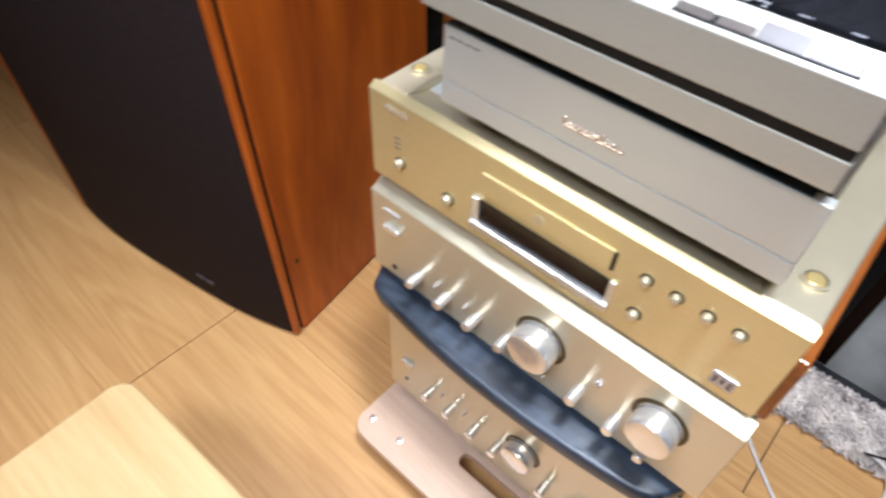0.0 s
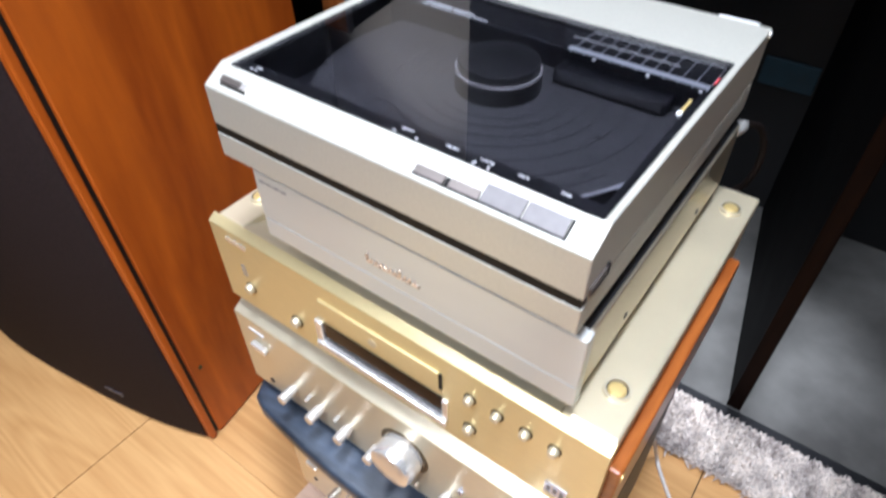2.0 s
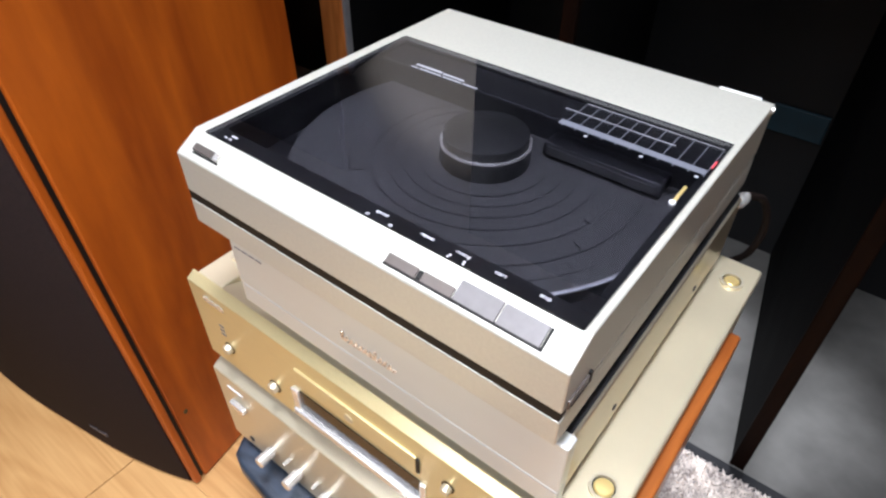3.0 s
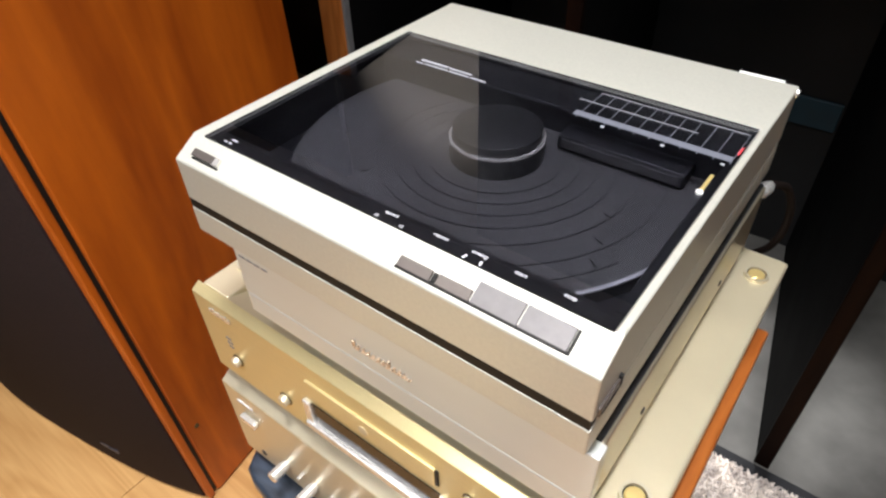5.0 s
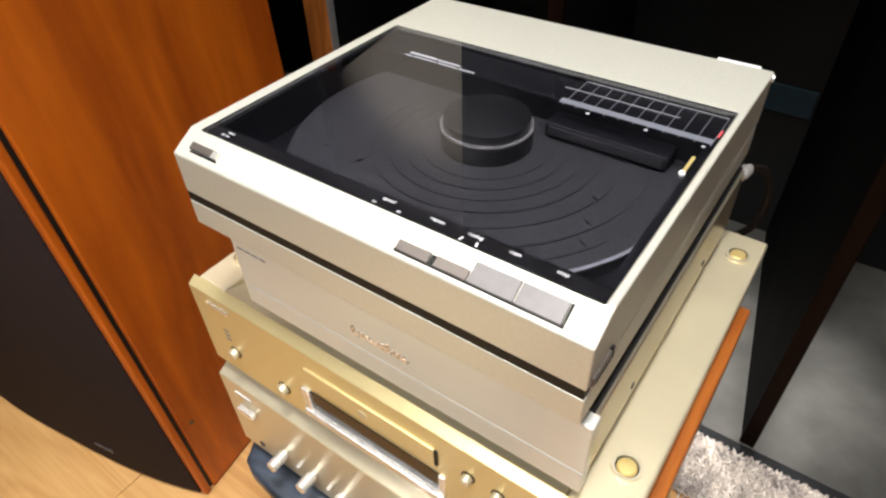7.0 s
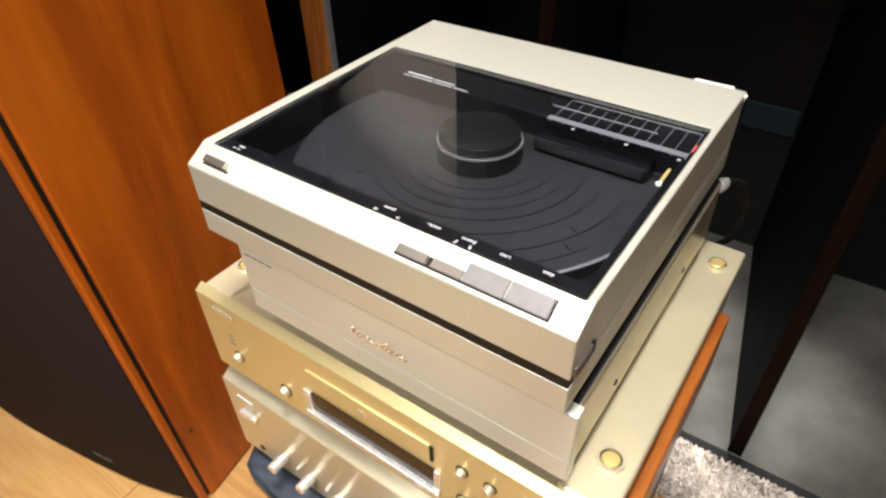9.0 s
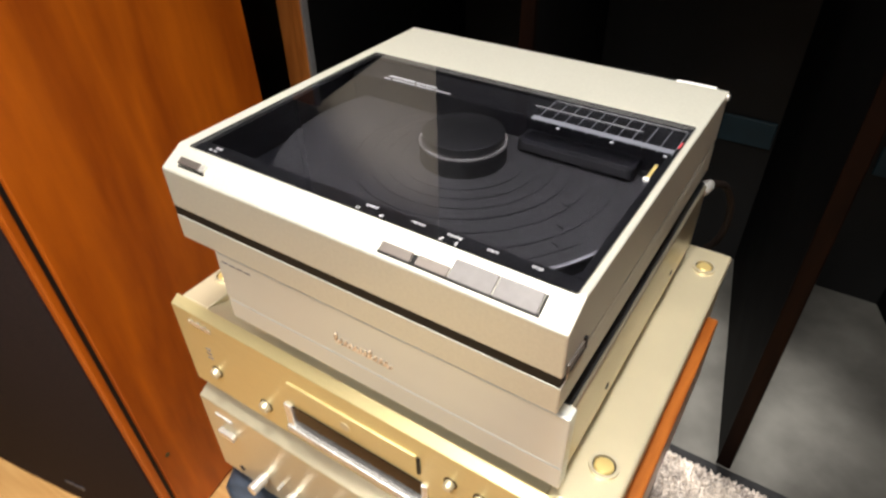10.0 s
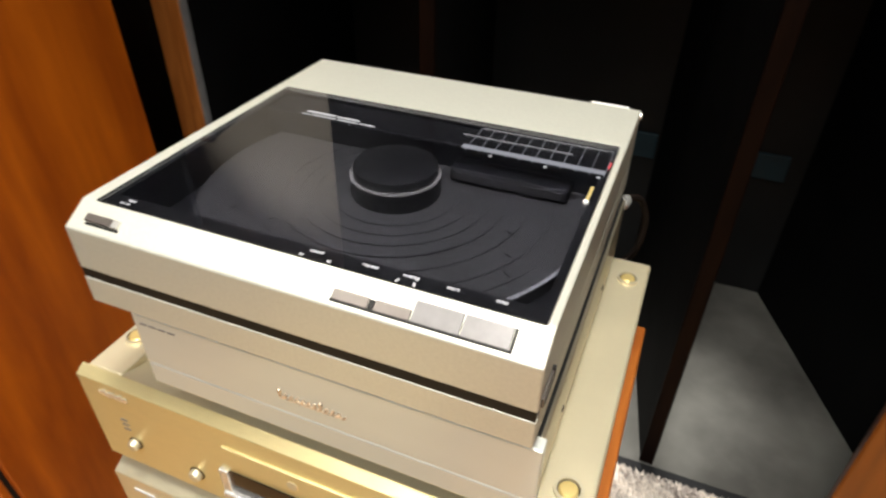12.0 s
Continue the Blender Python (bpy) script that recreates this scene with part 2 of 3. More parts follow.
def ring_band(r0, r1, z0, z1, at, seg=48):
    return_bm = bmesh.new()
    loops = []
    for r, z in ((r0, z0), (r1, z0), (r1, z1), (r0, z1)):
        loops.append([return_bm.verts.new((at[0] + r * math.cos(2 * math.pi * i / seg), at[1] + r * math.sin(2 * math.pi * i / seg), z)) for i in range(seg)])
    for k in range(4):
        a, b = loops[k], loops[(k + 1) % 4]
        for i in range(seg):
            return_bm.faces.new((a[i], a[(i + 1) % seg], b[(i + 1) % seg], b[i]))
    return return_bm


def extrude_outline(outline, z0, z1, bev=0.0, holes=()):
    """A slab from an outline in x and y, with holes through it."""
    bm = bmesh.new()
    edges = []
    for loop in (outline, *holes):
        vs = [bm.verts.new((x, y, z0)) for x, y in loop]
        edges += [bm.edges.new((vs[i], vs[(i + 1) % len(vs)])) for i in range(len(vs))]
    bmesh.ops.triangle_fill(bm, edges=edges, use_beauty=True)
    got = bmesh.ops.extrude_face_region(bm, geom=bm.faces[:])
    for v in got["geom"]:
        if isinstance(v, bmesh.types.BMVert):
            v.co.z = z1
    bmesh.ops.recalc_face_normals(bm, faces=bm.faces)
    if bev:
        rim = [e for e in bm.edges if len(e.link_faces) == 2 and e.calc_face_angle(0) > 1.2 and abs(e.verts[0].co.z - e.verts[1].co.z) < 1e-6]
        bmesh.ops.bevel(bm, geom=rim, offset=bev, segments=3, affect="EDGES", profile=0.5)
    return bm


def profile_x(outline, x0, x1, bev=0.0):
    """A bar along x from an outline in y and z."""
    bm = bmesh.new()
    a = [bm.verts.new((x0, y, z)) for y, z in outline]
    b = [bm.verts.new((x1, y, z)) for y, z in outline]
    n = len(outline)
    for i in range(n):
        bm.faces.new((a[i], a[(i + 1) % n], b[(i + 1) % n], b[i]))
    bm.faces.new(a[::-1])
    bm.faces.new(b)
    bmesh.ops.recalc_face_normals(bm, faces=bm.faces)
    if bev:
        bmesh.ops.bevel(bm, geom=bm.edges[:], offset=bev, segments=2, affect="EDGES", profile=0.5)
    return bm


def tube(points, radius, seg=8, sub=8):
    """A cable along a smooth line through points."""
    pts = [Vector(p) for p in points]
    line = []
    for i in range(len(pts) - 1):
        p0, p1, p2, p3 = pts[max(i - 1, 0)], pts[i], pts[i + 1], pts[min(i + 2, len(pts) - 1)]
        for k in range(sub):
            t = k / sub
            line.append(0.5 * (2 * p1 + (p2 - p0) * t + (2 * p0 - 5 * p1 + 4 * p2 - p3) * t * t + (3 * p1 - p0 - 3 * p2 + p3) * t ** 3))
    line.append(pts[-1])
    bm = bmesh.new()
    rings = []
    for i, p in enumerate(line):
        d = (line[min(i + 1, len(line) - 1)] - line[max(i - 1, 0)]).normalized()
        s = d.cross(Vector((0.13, 0.21, 0.97))).normalized()
        u = s.cross(d)
        rings.append([bm.verts.new(p + radius * (math.cos(2 * math.pi * k / seg) * s + math.sin(2 * math.pi * k / seg) * u)) for k in range(seg)])
    for a, b in zip(rings, rings[1:]):
        for i in range(seg):
            bm.faces.new((a[i], a[(i + 1) % seg], b[(i + 1) % seg], b[i]))
    bm.faces.new(rings[0][::-1])
    bm.faces.new(rings[-1])
    return bm


def lettering(name, text, size, m, mat, parent, label=""):
    cu = bpy.data.curves.new("tmp_text", "FONT")
    cu.body, cu.size, cu.extrude = text, size, 0.00012
    cu.align_x, cu.align_y = "CENTER", "CENTER"
    tmp = bpy.data.objects.new("tmp_text", cu)
    scene.collection.objects.link(tmp)
    me = bpy.data.meshes.new_from_object(tmp.evaluated_get(bpy.context.evaluated_depsgraph_get()))
    bpy.data.objects.remove(tmp)
    me.materials.clear()
    me.materials.append(mat)
    ob = new(name, me)
    ob.parent = parent
    ob.matrix_local = m
    if label:
        ob["label"] = label
    return ob


def rounded(x0, x1, y0, y1, radii, n=8):
    """A rectangle's outline with a radius for each corner: front left, front right, back right, back left."""
    out = []
    for (cx, cy, sx, sy, a0), r in zip(((x0, y0, 1, 1, 180), (x1, y0, -1, 1, 270), (x1, y1, -1, -1, 0), (x0, y1, 1, -1, 90)), radii):
        r = max(r, 1e-4)
        for k in range(n + 1):
            a = radians(a0 + 90 * k / n)
            out.append((cx + sx * r + r * math.cos(a), cy + sy * r + r * math.sin(a)))
    return out


def structure(ob, label=""):
    return tagged(ob, label, "", "", "structure")


# ---------------------------------------------------------------- the room
structure(part("wall_front", box(-2.7, 2.7, -2.6, -2.5, 0, 2.4), WALL), "cream painted wall")
structure(part("wall_left", box(-2.7, -2.6, -2.5, 1.6, 0, 2.4), WALL), "cream painted wall")
# added out of view; its dark tone keeps bounce off the stack's right side
structure(part("wall_right", box(2.6, 2.7, -2.5, 1.6, 0, 2.4), DARK_WALL), "unseen wall, dark to keep reflected light off the stack")
structure(part("wall_back", box(-2.6, 2.6, 1.5, 1.6, 0, 2.4), WALL), "cream painted wall behind the black partitions")
structure(part("ceiling", box(-2.7, 2.7, -2.6, 1.6, 2.4, 2.5), CEIL), "white painted ceiling")

floor = structure(part("floor", box(-2.6, 2.6, -2.5, 0.612, -0.06, -0.006), SEAM), "oak plank floor")
structure(part("stone_floor", box(-2.6, 2.6, 0.634, 1.5, -0.06, 0.0), STONE), "grey mottled polished floor behind a black threshold")
structure(part("threshold", box(-2.6, 2.6, 0.606, 0.634, -0.05, 0.006, 0.002), BLACK), "black threshold strip")

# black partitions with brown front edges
for i, (xf, xb, w, yf, mat) in enumerate(((-0.589, -0.72, 0.054, 0.55, ORANGE_EDGE), (-0.186, -0.30, 0.022, 0.64, EDGE_WOOD_DIM), (0.284, 0.166, 0.024, 0.64, EDGE_WOOD_DIM), (0.745, 0.50, 0.024, 0.64, EDGE_WOOD_DIM))):
    h = 1.12
    p = tagged(new("partition"), "black laminate partition panel with a wooden front edge", "partition", "partitions")
    bm = bmesh.new()
    vs = [bm.verts.new(v) for v in ((xf - w / 2, yf + 0.012, 0), (xf + w / 2, yf + 0.012, 0), (xb + w / 2, 1.30, 0), (xb - w / 2, 1.30, 0))]
    f = bm.faces.new(vs)
    got = bmesh.ops.extrude_face_region(bm, geom=[f])
    for v in got["geom"]:
        if isinstance(v, bmesh.types.BMVert):
            v.co.z = h
    part("board", bm, PANEL, p)
    part("front_edge", box(xf - w / 2 - 0.001, xf + w / 2 + 0.001, yf, yf + 0.012, 0, h, 0.002), mat, p, "orange wooden edge" if i == 0 else "brown wooden edge, darkened for the dim alcove")
    if i == 0:
        part("metal_strip", box(xf + w / 2 + 0.001, xf + w / 2 + 0.007, yf + 0.001, yf + 0.012, 0, h), PALE_EDGE, p, "pale grey strip")
for x0, x1, h in ((-2.2, -1.45, 2.1), (-1.45, -0.80, 1.15), (-0.80, 1.6, 2.1)):
    structure(part("backdrop_panel", box(x0 + 0.001, x1 - 0.001, 1.302, 1.33, 0, h), PANEL_GREY), "black rear panel of the partitions")
for x0, x1 in ((0.03, 0.15), (0.36, 0.45)):
    tagged(part("wall_panel", box(x0, x1, 1.294, 1.302, 0.33, 0.395, 0.002), TEAL), "small dark teal panel on the black rear wall", "panel", "teal panels")

# ---------------------------------------------------------------- left loudspeaker
spk = thing("loudspeaker", "large walnut floor loudspeaker with a dark cloth grille", "loudspeaker", at=Matrix.Translation((-0.473, 0.004, 0)) @ pose(0, 0, 0, 1.3, -0.3, 9.4))
part("cabinet", box(-0.635, 0, 0.0160, 0.44, 0.004, 1.05, 0.003), SPEAKER_WOOD, spk)
part("front_frame", join(box(-0.635, -0.612, -0.004, 0.0085, 0.004, 1.05, 0.003), box(-0.022, 0, -0.004, 0.0085, 0.004, 1.05, 0.003),
                         box(-0.612, -0.022, -0.004, 0.0085, 0.004, 0.025, 0.002), box(-0.612, -0.022, -0.004, 0.0085, 1.027, 1.05, 0.002)), SPEAKER_WOOD, spk, "walnut front edge")
part("shadow_groove", box(-0.630, -0.005, 0.004, 0.022, 0.008, 1.046), SEAM, spk, "dark groove round the front")
bow = [(-0.613 + 0.602 * k / 32, -0.007 - 0.022 * (1 - abs(k / 16 - 1) ** 3)) for k in range(33)]
part("grille", extrude_outline([*bow, (-0.011, 0.012), (-0.613, 0.012)], 0.010, 1.038, 0.003), GRILLE, spk, "dark brown cloth grille bowed gently forward", True)
badge = join(*[box(-0.222 + 0.008 * k, -0.217 + 0.008 * k, -0.0296, -0.0265, 0.061 - 0.001 * (k % 2), 0.067 + 0.0015 * (k % 3)) for k in range(6)])
part("badge", badge, BADGE_DARK, spk, "small silver badge")
part("side_stud", lathe([(0.004, 0), (0.004, 0.002), (0.002, 0.003)], 12, "z"), GOLD_DARK, spk, "small dull brass stud").matrix_local = pose(0, 0.035, 0.185, 0, 90, 0)

# ---------------------------------------------------------------- right wooden cabinet
cab = thing("wooden_cabinet", "plain orange-brown wooden cabinet standing on the floor", "cabinet", at=Matrix.Translation((0.467, 0.38, 0)) @ pose(0, 0, 0, 0, 0, -24))
part("carcass", box(0, 0.40, 0.0, 0.30, 0.03, 0.70, 0.004), CABINET_WOOD, cab)
part("plinth", box(0.01, 0.39, 0.01, 0.29, 0.0, 0.03), CABINET_WOOD, cab)

# ---------------------------------------------------------------- low table
table = thing("low_table", "light ash low table with a rounded corner", "table", at=Matrix.Translation((-0.41, -0.286, 0)) @ pose(0, 0, 0, 0, 0, 2.5) @ Matrix.Translation((0.41, 0.286, 0)))
part("tabletop", extrude_outline(rounded(-0.412, -0.04, -0.70, -0.284, (0.03, 0.03, 0.03, 0.028)), 0.250, 0.276, 0.004), TABLE_WOOD, table)
for x, y in ((-0.36, -0.34), (-0.09, -0.34), (-0.36, -0.65), (-0.09, -0.65)):
    part("leg", box(x - 0.02, x + 0.02, y - 0.02, y + 0.02, 0, 0.250, 0.003), TABLE_WOOD, table)

# ---------------------------------------------------------------- base board under the stack
board = thing("base_board", "pale birch plywood board on black runners under the amplifiers", "board")
slot = rounded(-0.075, 0.075, 0.000, 0.024, (0.0119,) * 4)
part("plywood", extrude_outline(rounded(-0.243, 0.192, -0.070, 0.34, (0.03, 0.03, 0.01, 0.01)), 0.044, 0.060, 0.002, (slot,)), PLATE_WOOD, board)
for x in (-0.19, 0.14):
    part("runner", box(x - 0.03, x + 0.03, -0.03, 0.32, 0, 0.044, 0.002), BLACK, board, "black runner")
for x, y in ((-0.222, -0.037), (-0.163, -0.035), (0.115, -0.035), (0.172, -0.037)):
    part("bolt", lathe([(0.006, 0), (0.006, 0.0012), (0.003, 0.002)], 16, "z", (x, y, 0.060)), CHROME, board, "round metal bolt head")


def knob_small(x, y, z, parent, r=0.0065, ln=0.022, name="selector_knob"):
    part(name, lathe([(r * 0.75, 0), (r * 0.75, 0.003), (r, 0.0035), (r, ln - 0.001), (r * 0.86, ln)], 24, "-y", (x, y, z)), CHROME, parent, "slim turned metal knob", True)


def knob_big(x, y, z, parent, r=0.026, ln=0.022):
    k = part("volume_knob", lathe([(r * 0.97, 0), (r, 0.002), (r, ln - 0.003), (r * 0.94, ln), (r * 0.90, ln + 0.0004), (r * 0.2, ln - 0.0006)], 48, "-y", (x, y, z)), CHROME, parent, "large turned metal knob", True)
    # flat ring in dark gold gives the shade of the knob's recess
    bm = ring_band(r + 0.0004, r + 0.0050, 0, 0.0012, (0, 0), 48)
    bmesh.ops.rotate(bm, verts=bm.verts, cent=(0, 0, 0), matrix=Matrix.Rotation(radians(90), 3, "X"))
    bmesh.ops.translate(bm, verts=bm.verts, vec=(x, y + 0.0005, z))
    part("knob_recess", bm, GOLD_DARK, parent, "recess round the knob, its shade put into a dark gold ring")
    return k


# ---------------------------------------------------------------- lower amplifier
amp2 = thing("amplifier", "champagne amplifier with round metal knobs on the plywood board", "amplifier", "amplifiers")
part("front_panel", box(-0.238, 0.205, 0.022, 0.036, 0.092, 0.332, 0.003), GOLD_PALE, amp2)
part("body", box(-0.230, 0.198, 0.036, 0.34, 0.080, 0.345, 0.003), BLACK_STEEL, amp2, "black steel case")
for x in (-0.19, 0.16):
    for y in (0.07, 0.29):
        part("foot", lathe([(0.022, 0.060), (0.022, 0.080)], 20, "z", (x, y, 0)), BLACK, amp2)
for x in (-0.147, -0.106, -0.060, -0.020, 0.062, 0.105):
    knob_small(x, 0.022, 0.168, amp2, 0.0072, 0.022)
for x in (-0.126, -0.083):
    part("toggle", lathe([(0.002, 0), (0.002, 0.007), (0.001, 0.008)], 10, "-y", (x, 0.022, 0.178)), CHROME, amp2)
knob_big(0.016, 0.022, 0.198, amp2, 0.023, 0.02)
part("power_switch", box(-0.208, -0.187, 0.016, 0.0215, 0.183, 0.191, 0.001), CHROME, amp2, "flat metal power switch")
part("jack", lathe([(0.004, 0), (0.004, 0.001), (0.002, 0.0012)], 12, "-y", (-0.202, 0.022, 0.135)), BLACK, amp2)

# ---------------------------------------------------------------- dark blue shelf with a bowed front
front = []
for k in range(25):
    u = k / 24
    x = -0.242 + 0.438 * u
    bow = -0.034 + 0.020 * (2 * u - 1) ** 2
    e = min(u, 1 - u) * 0.438
    if e < 0.035:
        bow += 0.035 - math.sqrt(max(0, 0.035 ** 2 - (0.035 - e) ** 2))
    front.append((x, bow))
shelf = thing("equipment_shelf", "dark blue-grey shelf board with a bowed rounded front edge", "shelf")
part("shelf_top", extrude_outline([*front, (0.196, 0.34), (-0.242, 0.34)], 0.362, 0.386, 0.006), BLUE_CLOTH, shelf, smooth=True)
for x in (-0.20, 0.17):
    part("spacer", box(x - 0.02, x + 0.02, 0.06, 0.30, 0.345, 0.362), BLACK, shelf, "black spacer block")

# ---------------------------------------------------------------- upper amplifier
amp1 = thing("amplifier", "champagne integrated amplifier with two large knobs on the blue shelf", "amplifier", "amplifiers")
part("front_panel", profile_x([(0.003, 0.404), (0.003, 0.5265), (0.0175, 0.5350), (0.022, 0.5355), (0.022, 0.404)], -0.235, 0.2058, 0.0012), GOLD_PALE, amp1)
part("body", box(-0.228, 0.1975, 0.022, 0.34, 0.402, 0.530, 0.003), BLACK_STEEL, amp1, "black steel case")
for x in (-0.19, 0.16):
    for y in (0.07, 0.29):
        part("foot", lathe([(0.022, 0.386), (0.022, 0.402)], 20, "z", (x, y, 0)), BLACK, amp1)
for x, z in ((-0.157, 0.440), (-0.1135, 0.440), (-0.0705, 0.440), (-0.027, 0.444), (0.064, 0.445), (0.108, 0.442)):
    knob_small(x, 0.003, z, amp1)
knob_small(0.1435, 0.003, 0.424, amp1, 0.0055, 0.016)
knob_big(0.009, 0.003, 0.474, amp1, 0.0252, 0.025)
knob_big(0.1425, 0.003, 0.478, amp1, 0.0228, 0.025)
for x in (-0.129, -0.085):
    part("toggle", lathe([(0.002, 0), (0.002, 0.008), (0.001, 0.009)], 10, "-y", (x, 0.003, 0.449)), CHROME, amp1)
part("indicator", lathe([(0.003, 0), (0.003, 0.002), (0.001, 0.003)], 12, "-y", (0.023, 0.003, 0.418)), CHROME, amp1)
part("emblem", join(box(0.076, 0.082, 0.001, 0.003, 0.470, 0.4725), box(0.0778, 0.0802, 0.0008, 0.003, 0.466, 0.477)), BADGE, amp1, "small silver emblem")
part("power_switch", box(-0.211, -0.188, -0.004, 0.0025, 0.483, 0.491, 0.001), CHROME, amp1, "flat metal power switch")
part("nameplate", box(-0.214, -0.190, 0.002, 0.0028, 0.508, 0.511), PRINT, amp1, "thin silver line of lettering")
part("jack", lathe([(0.004, 0), (0.004, 0.001), (0.002, 0.0012)], 12, "-y", (-0.200, 0.003, 0.420)), BLACK, amp1)
for k in range(58):
    part("vent_rib", box(0.1975, 0.2030, 0.030 + 0.005 * k, 0.0328 + 0.005 * k, 0.519, 0.529), BLACK_STEEL, amp1)

# ---------------------------------------------------------------- disc player
cd = thing("disc_player", "champagne gold disc player with a wooden side cheek", "disc player")
part("front_panel", profile_x([(0.009, 0.550), (0.009, 0.6550), (0.0175, 0.6602), (0.0186, 0.6604), (0.0186, 0.550)], -0.2345, 0.1978, 0.0006), GOLD, cd)
part("case", box(-0.229, 0.1955, 0.0186, 0.356, 0.552, 0.6505), GOLD_TOP, cd, "pale gold metal case")
part("top_deck", box(-0.229, -0.193, 0.0188, 0.356, 0.6507, 0.6600, 0.0016), GOLD_TOP, cd, "pale gold top deck")
part("top_deck", box(0.153, 0.1975, 0.0188, 0.356, 0.6440, 0.6600, 0.0030, 3), GOLD_TOP, cd, "pale gold top deck")
part("top_deck", box(-0.1929, 0.1529, 0.30, 0.356, 0.6507, 0.6598, 0.0016), GOLD_TOP, cd, "pale gold top deck")
part("recess_floor", box(-0.1925, 0.1525, 0.0500, 0.2995, 0.6507, 0.6522), SILVER_BOX, cd, "sunken silver plate in the top")
part("recess_ramp", profile_x([(0.0188, 0.6507), (0.0188, 0.6600), (0.027, 0.6575), (0.038, 0.6535), (0.0499, 0.6520), (0.0499, 0.6507)], -0.1925, 0.1525), GOLD_TOP, cd, "pale gold slope down into the top recess", True)
for x0, x1 in ((0.1957, 0.2072), (-0.2355, -0.2292)):
    part("side_cheek", box(x0, x1, 0.020, 0.300, 0.540, 0.6225, 0.0025), CHEEK_WOOD, cd, "orange cherry-wood side cheek")
for y, z in ((0.026, 0.612), (0.026, 0.558)):
    part("cheek_screw", lathe([(0.004, -0.001), (0.004, 0.0004), (0.002, 0.0007)], 14, "z"), BRASS, cd, "brass screw").matrix_local = pose(0.2072, y, z, 0, 90, 0)
for x, y in ((0.178, 0.059), (0.178, 0.321), (-0.214, 0.060), (-0.214, 0.321)):
    w = part("screw_cup", ring_band(0.0084, 0.0108, 0.6595, 0.6630, (x, y), 36), GOLD_PALE, cd, "pale metal cup round a brass screw")
    part("screw_gap", ring_band(0.0073, 0.0083, 0.6595, 0.6606, (x, y), 36), SEAM, w, "dark gap")
    part("screw", lathe([(0.0072, 0.6595), (0.0072, 0.6618), (0.0060, 0.6630), (0.002, 0.6634)], 28, "z", (x, y, 0)), BRASS, w, "brass screw head", True)
drawer = part("disc_drawer", box(-0.088, 0.050, 0.0068, 0.0095, 0.6115, 0.6345, 0.0010), GOLD, cd, "slim gold disc drawer")
part("drawer_slit", box(0.0502, 0.0530, 0.0075, 0.0095, 0.613, 0.633), SEAM, drawer, "dark slit beside the drawer")
part("drawer_mark", lathe([(0.005, 0), (0.005, 0.0006)], 20, "-y", (-0.022, 0.0068, 0.6205)), GOLD_PALE, drawer, "small round mark")
part("display", box(-0.087, 0.054, 0.0080, 0.0092, 0.5745, 0.6015), WINDOW, cd, "dark red-brown display window")
part("display_frame", join(box(-0.096, -0.087, 0.0050, 0.0095, 0.566, 0.603, 0.001), box(-0.096, 0.060, 0.0030, 0.0095, 0.5655, 0.5745, 0.0015),
                           box(0.054, 0.060, 0.0060, 0.0095, 0.5745, 0.602, 0.001)), CHROME, cd, "polished frame under the display")
for x, z, r in ((0.081, 0.624, 0.0044), (0.107, 0.6245, 0.0044), (0.133, 0.6245, 0.0044), (0.158, 0.625, 0.0044), (0.082, 0.581, 0.0052), (-0.193, 0.583, 0.0055), (-0.127, 0.5755, 0.0060)):
    b = part("push_button", lathe([(r, 0), (r, 0.004), (r * 0.8, 0.0062), (r * 0.3, 0.0068)], 24, "-y", (x, 0.009, z)), GOLD_PALE, cd, "round metal push button", True)
    bm = ring_band(r + 0.0002, r + 0.0016, 0, 0.0008, (0, 0), 24)
    bmesh.ops.rotate(bm, verts=bm.verts, cent=(0, 0, 0), matrix=Matrix.Rotation(radians(90), 3, "X"))
    bmesh.ops.translate(bm, verts=bm.verts, vec=(x, 0.009, z))
    part("button_ring", bm, GOLD_DARK, b)
part("badge", box(0.156, 0.176, 0.0076, 0.0088, 0.5615, 0.5775, 0.0004), BADGE, cd, "silver-blue square badge")
for k in range(3):
    part("badge_mark", box(0.1585 + 0.0058 * k, 0.1617 + 0.0058 * k, 0.0072, 0.0077, 0.5650 + 0.0015 * (k % 2), 0.5740), BUTTON, cd)
part("nameplate", join(*[box(-0.212 + 0.0044 * k, -0.2088 + 0.0044 * k, 0.0078, 0.0088, 0.6405 - 0.0006 * (k % 3), 0.6455 + 0.0015 * (k % 2)) for k in range(7)]), CHROME, cd, "small polished lettering")
part("panel_print", join(*[box(-0.200, -0.193, 0.0084, 0.0089, z, z + 0.0012) for z in (0.612, 0.606, 0.600)]), PRINT_GREY, cd, "small grey lettering")
for x in (-0.18, 0.15):
    for y in (0.06, 0.30):
        part("foot", lathe([(0.02, 0.5345), (0.02, 0.552)], 20, "z", (x, y, 0)), BLACK, cd)


# ---------------------------------------------------------------- phono amplifier box
phono = thing("phono_amplifier", "brushed silver phono amplifier box with raised script lettering", "amplifier")
part("case", box(-0.141, 0.160, 0.024, 0.322, 0.683, 0.750, 0.002), GOLD_SIDE, phono, "pale gold metal case")
# black sheet over the case top paints the shaded gap below the turntable
part("gap_sheet", box(-0.1405, 0.1578, 0.0245, 0.3215, 0.7502, 0.7518), BLACK, phono, "black sheet for the shaded gap under the turntable")
part("front_plate", box(-0.144, 0.162, 0.013, 0.024, 0.7025, 0.752, 0.0012), SILVER_BOX, phono, "brushed silver front plate")
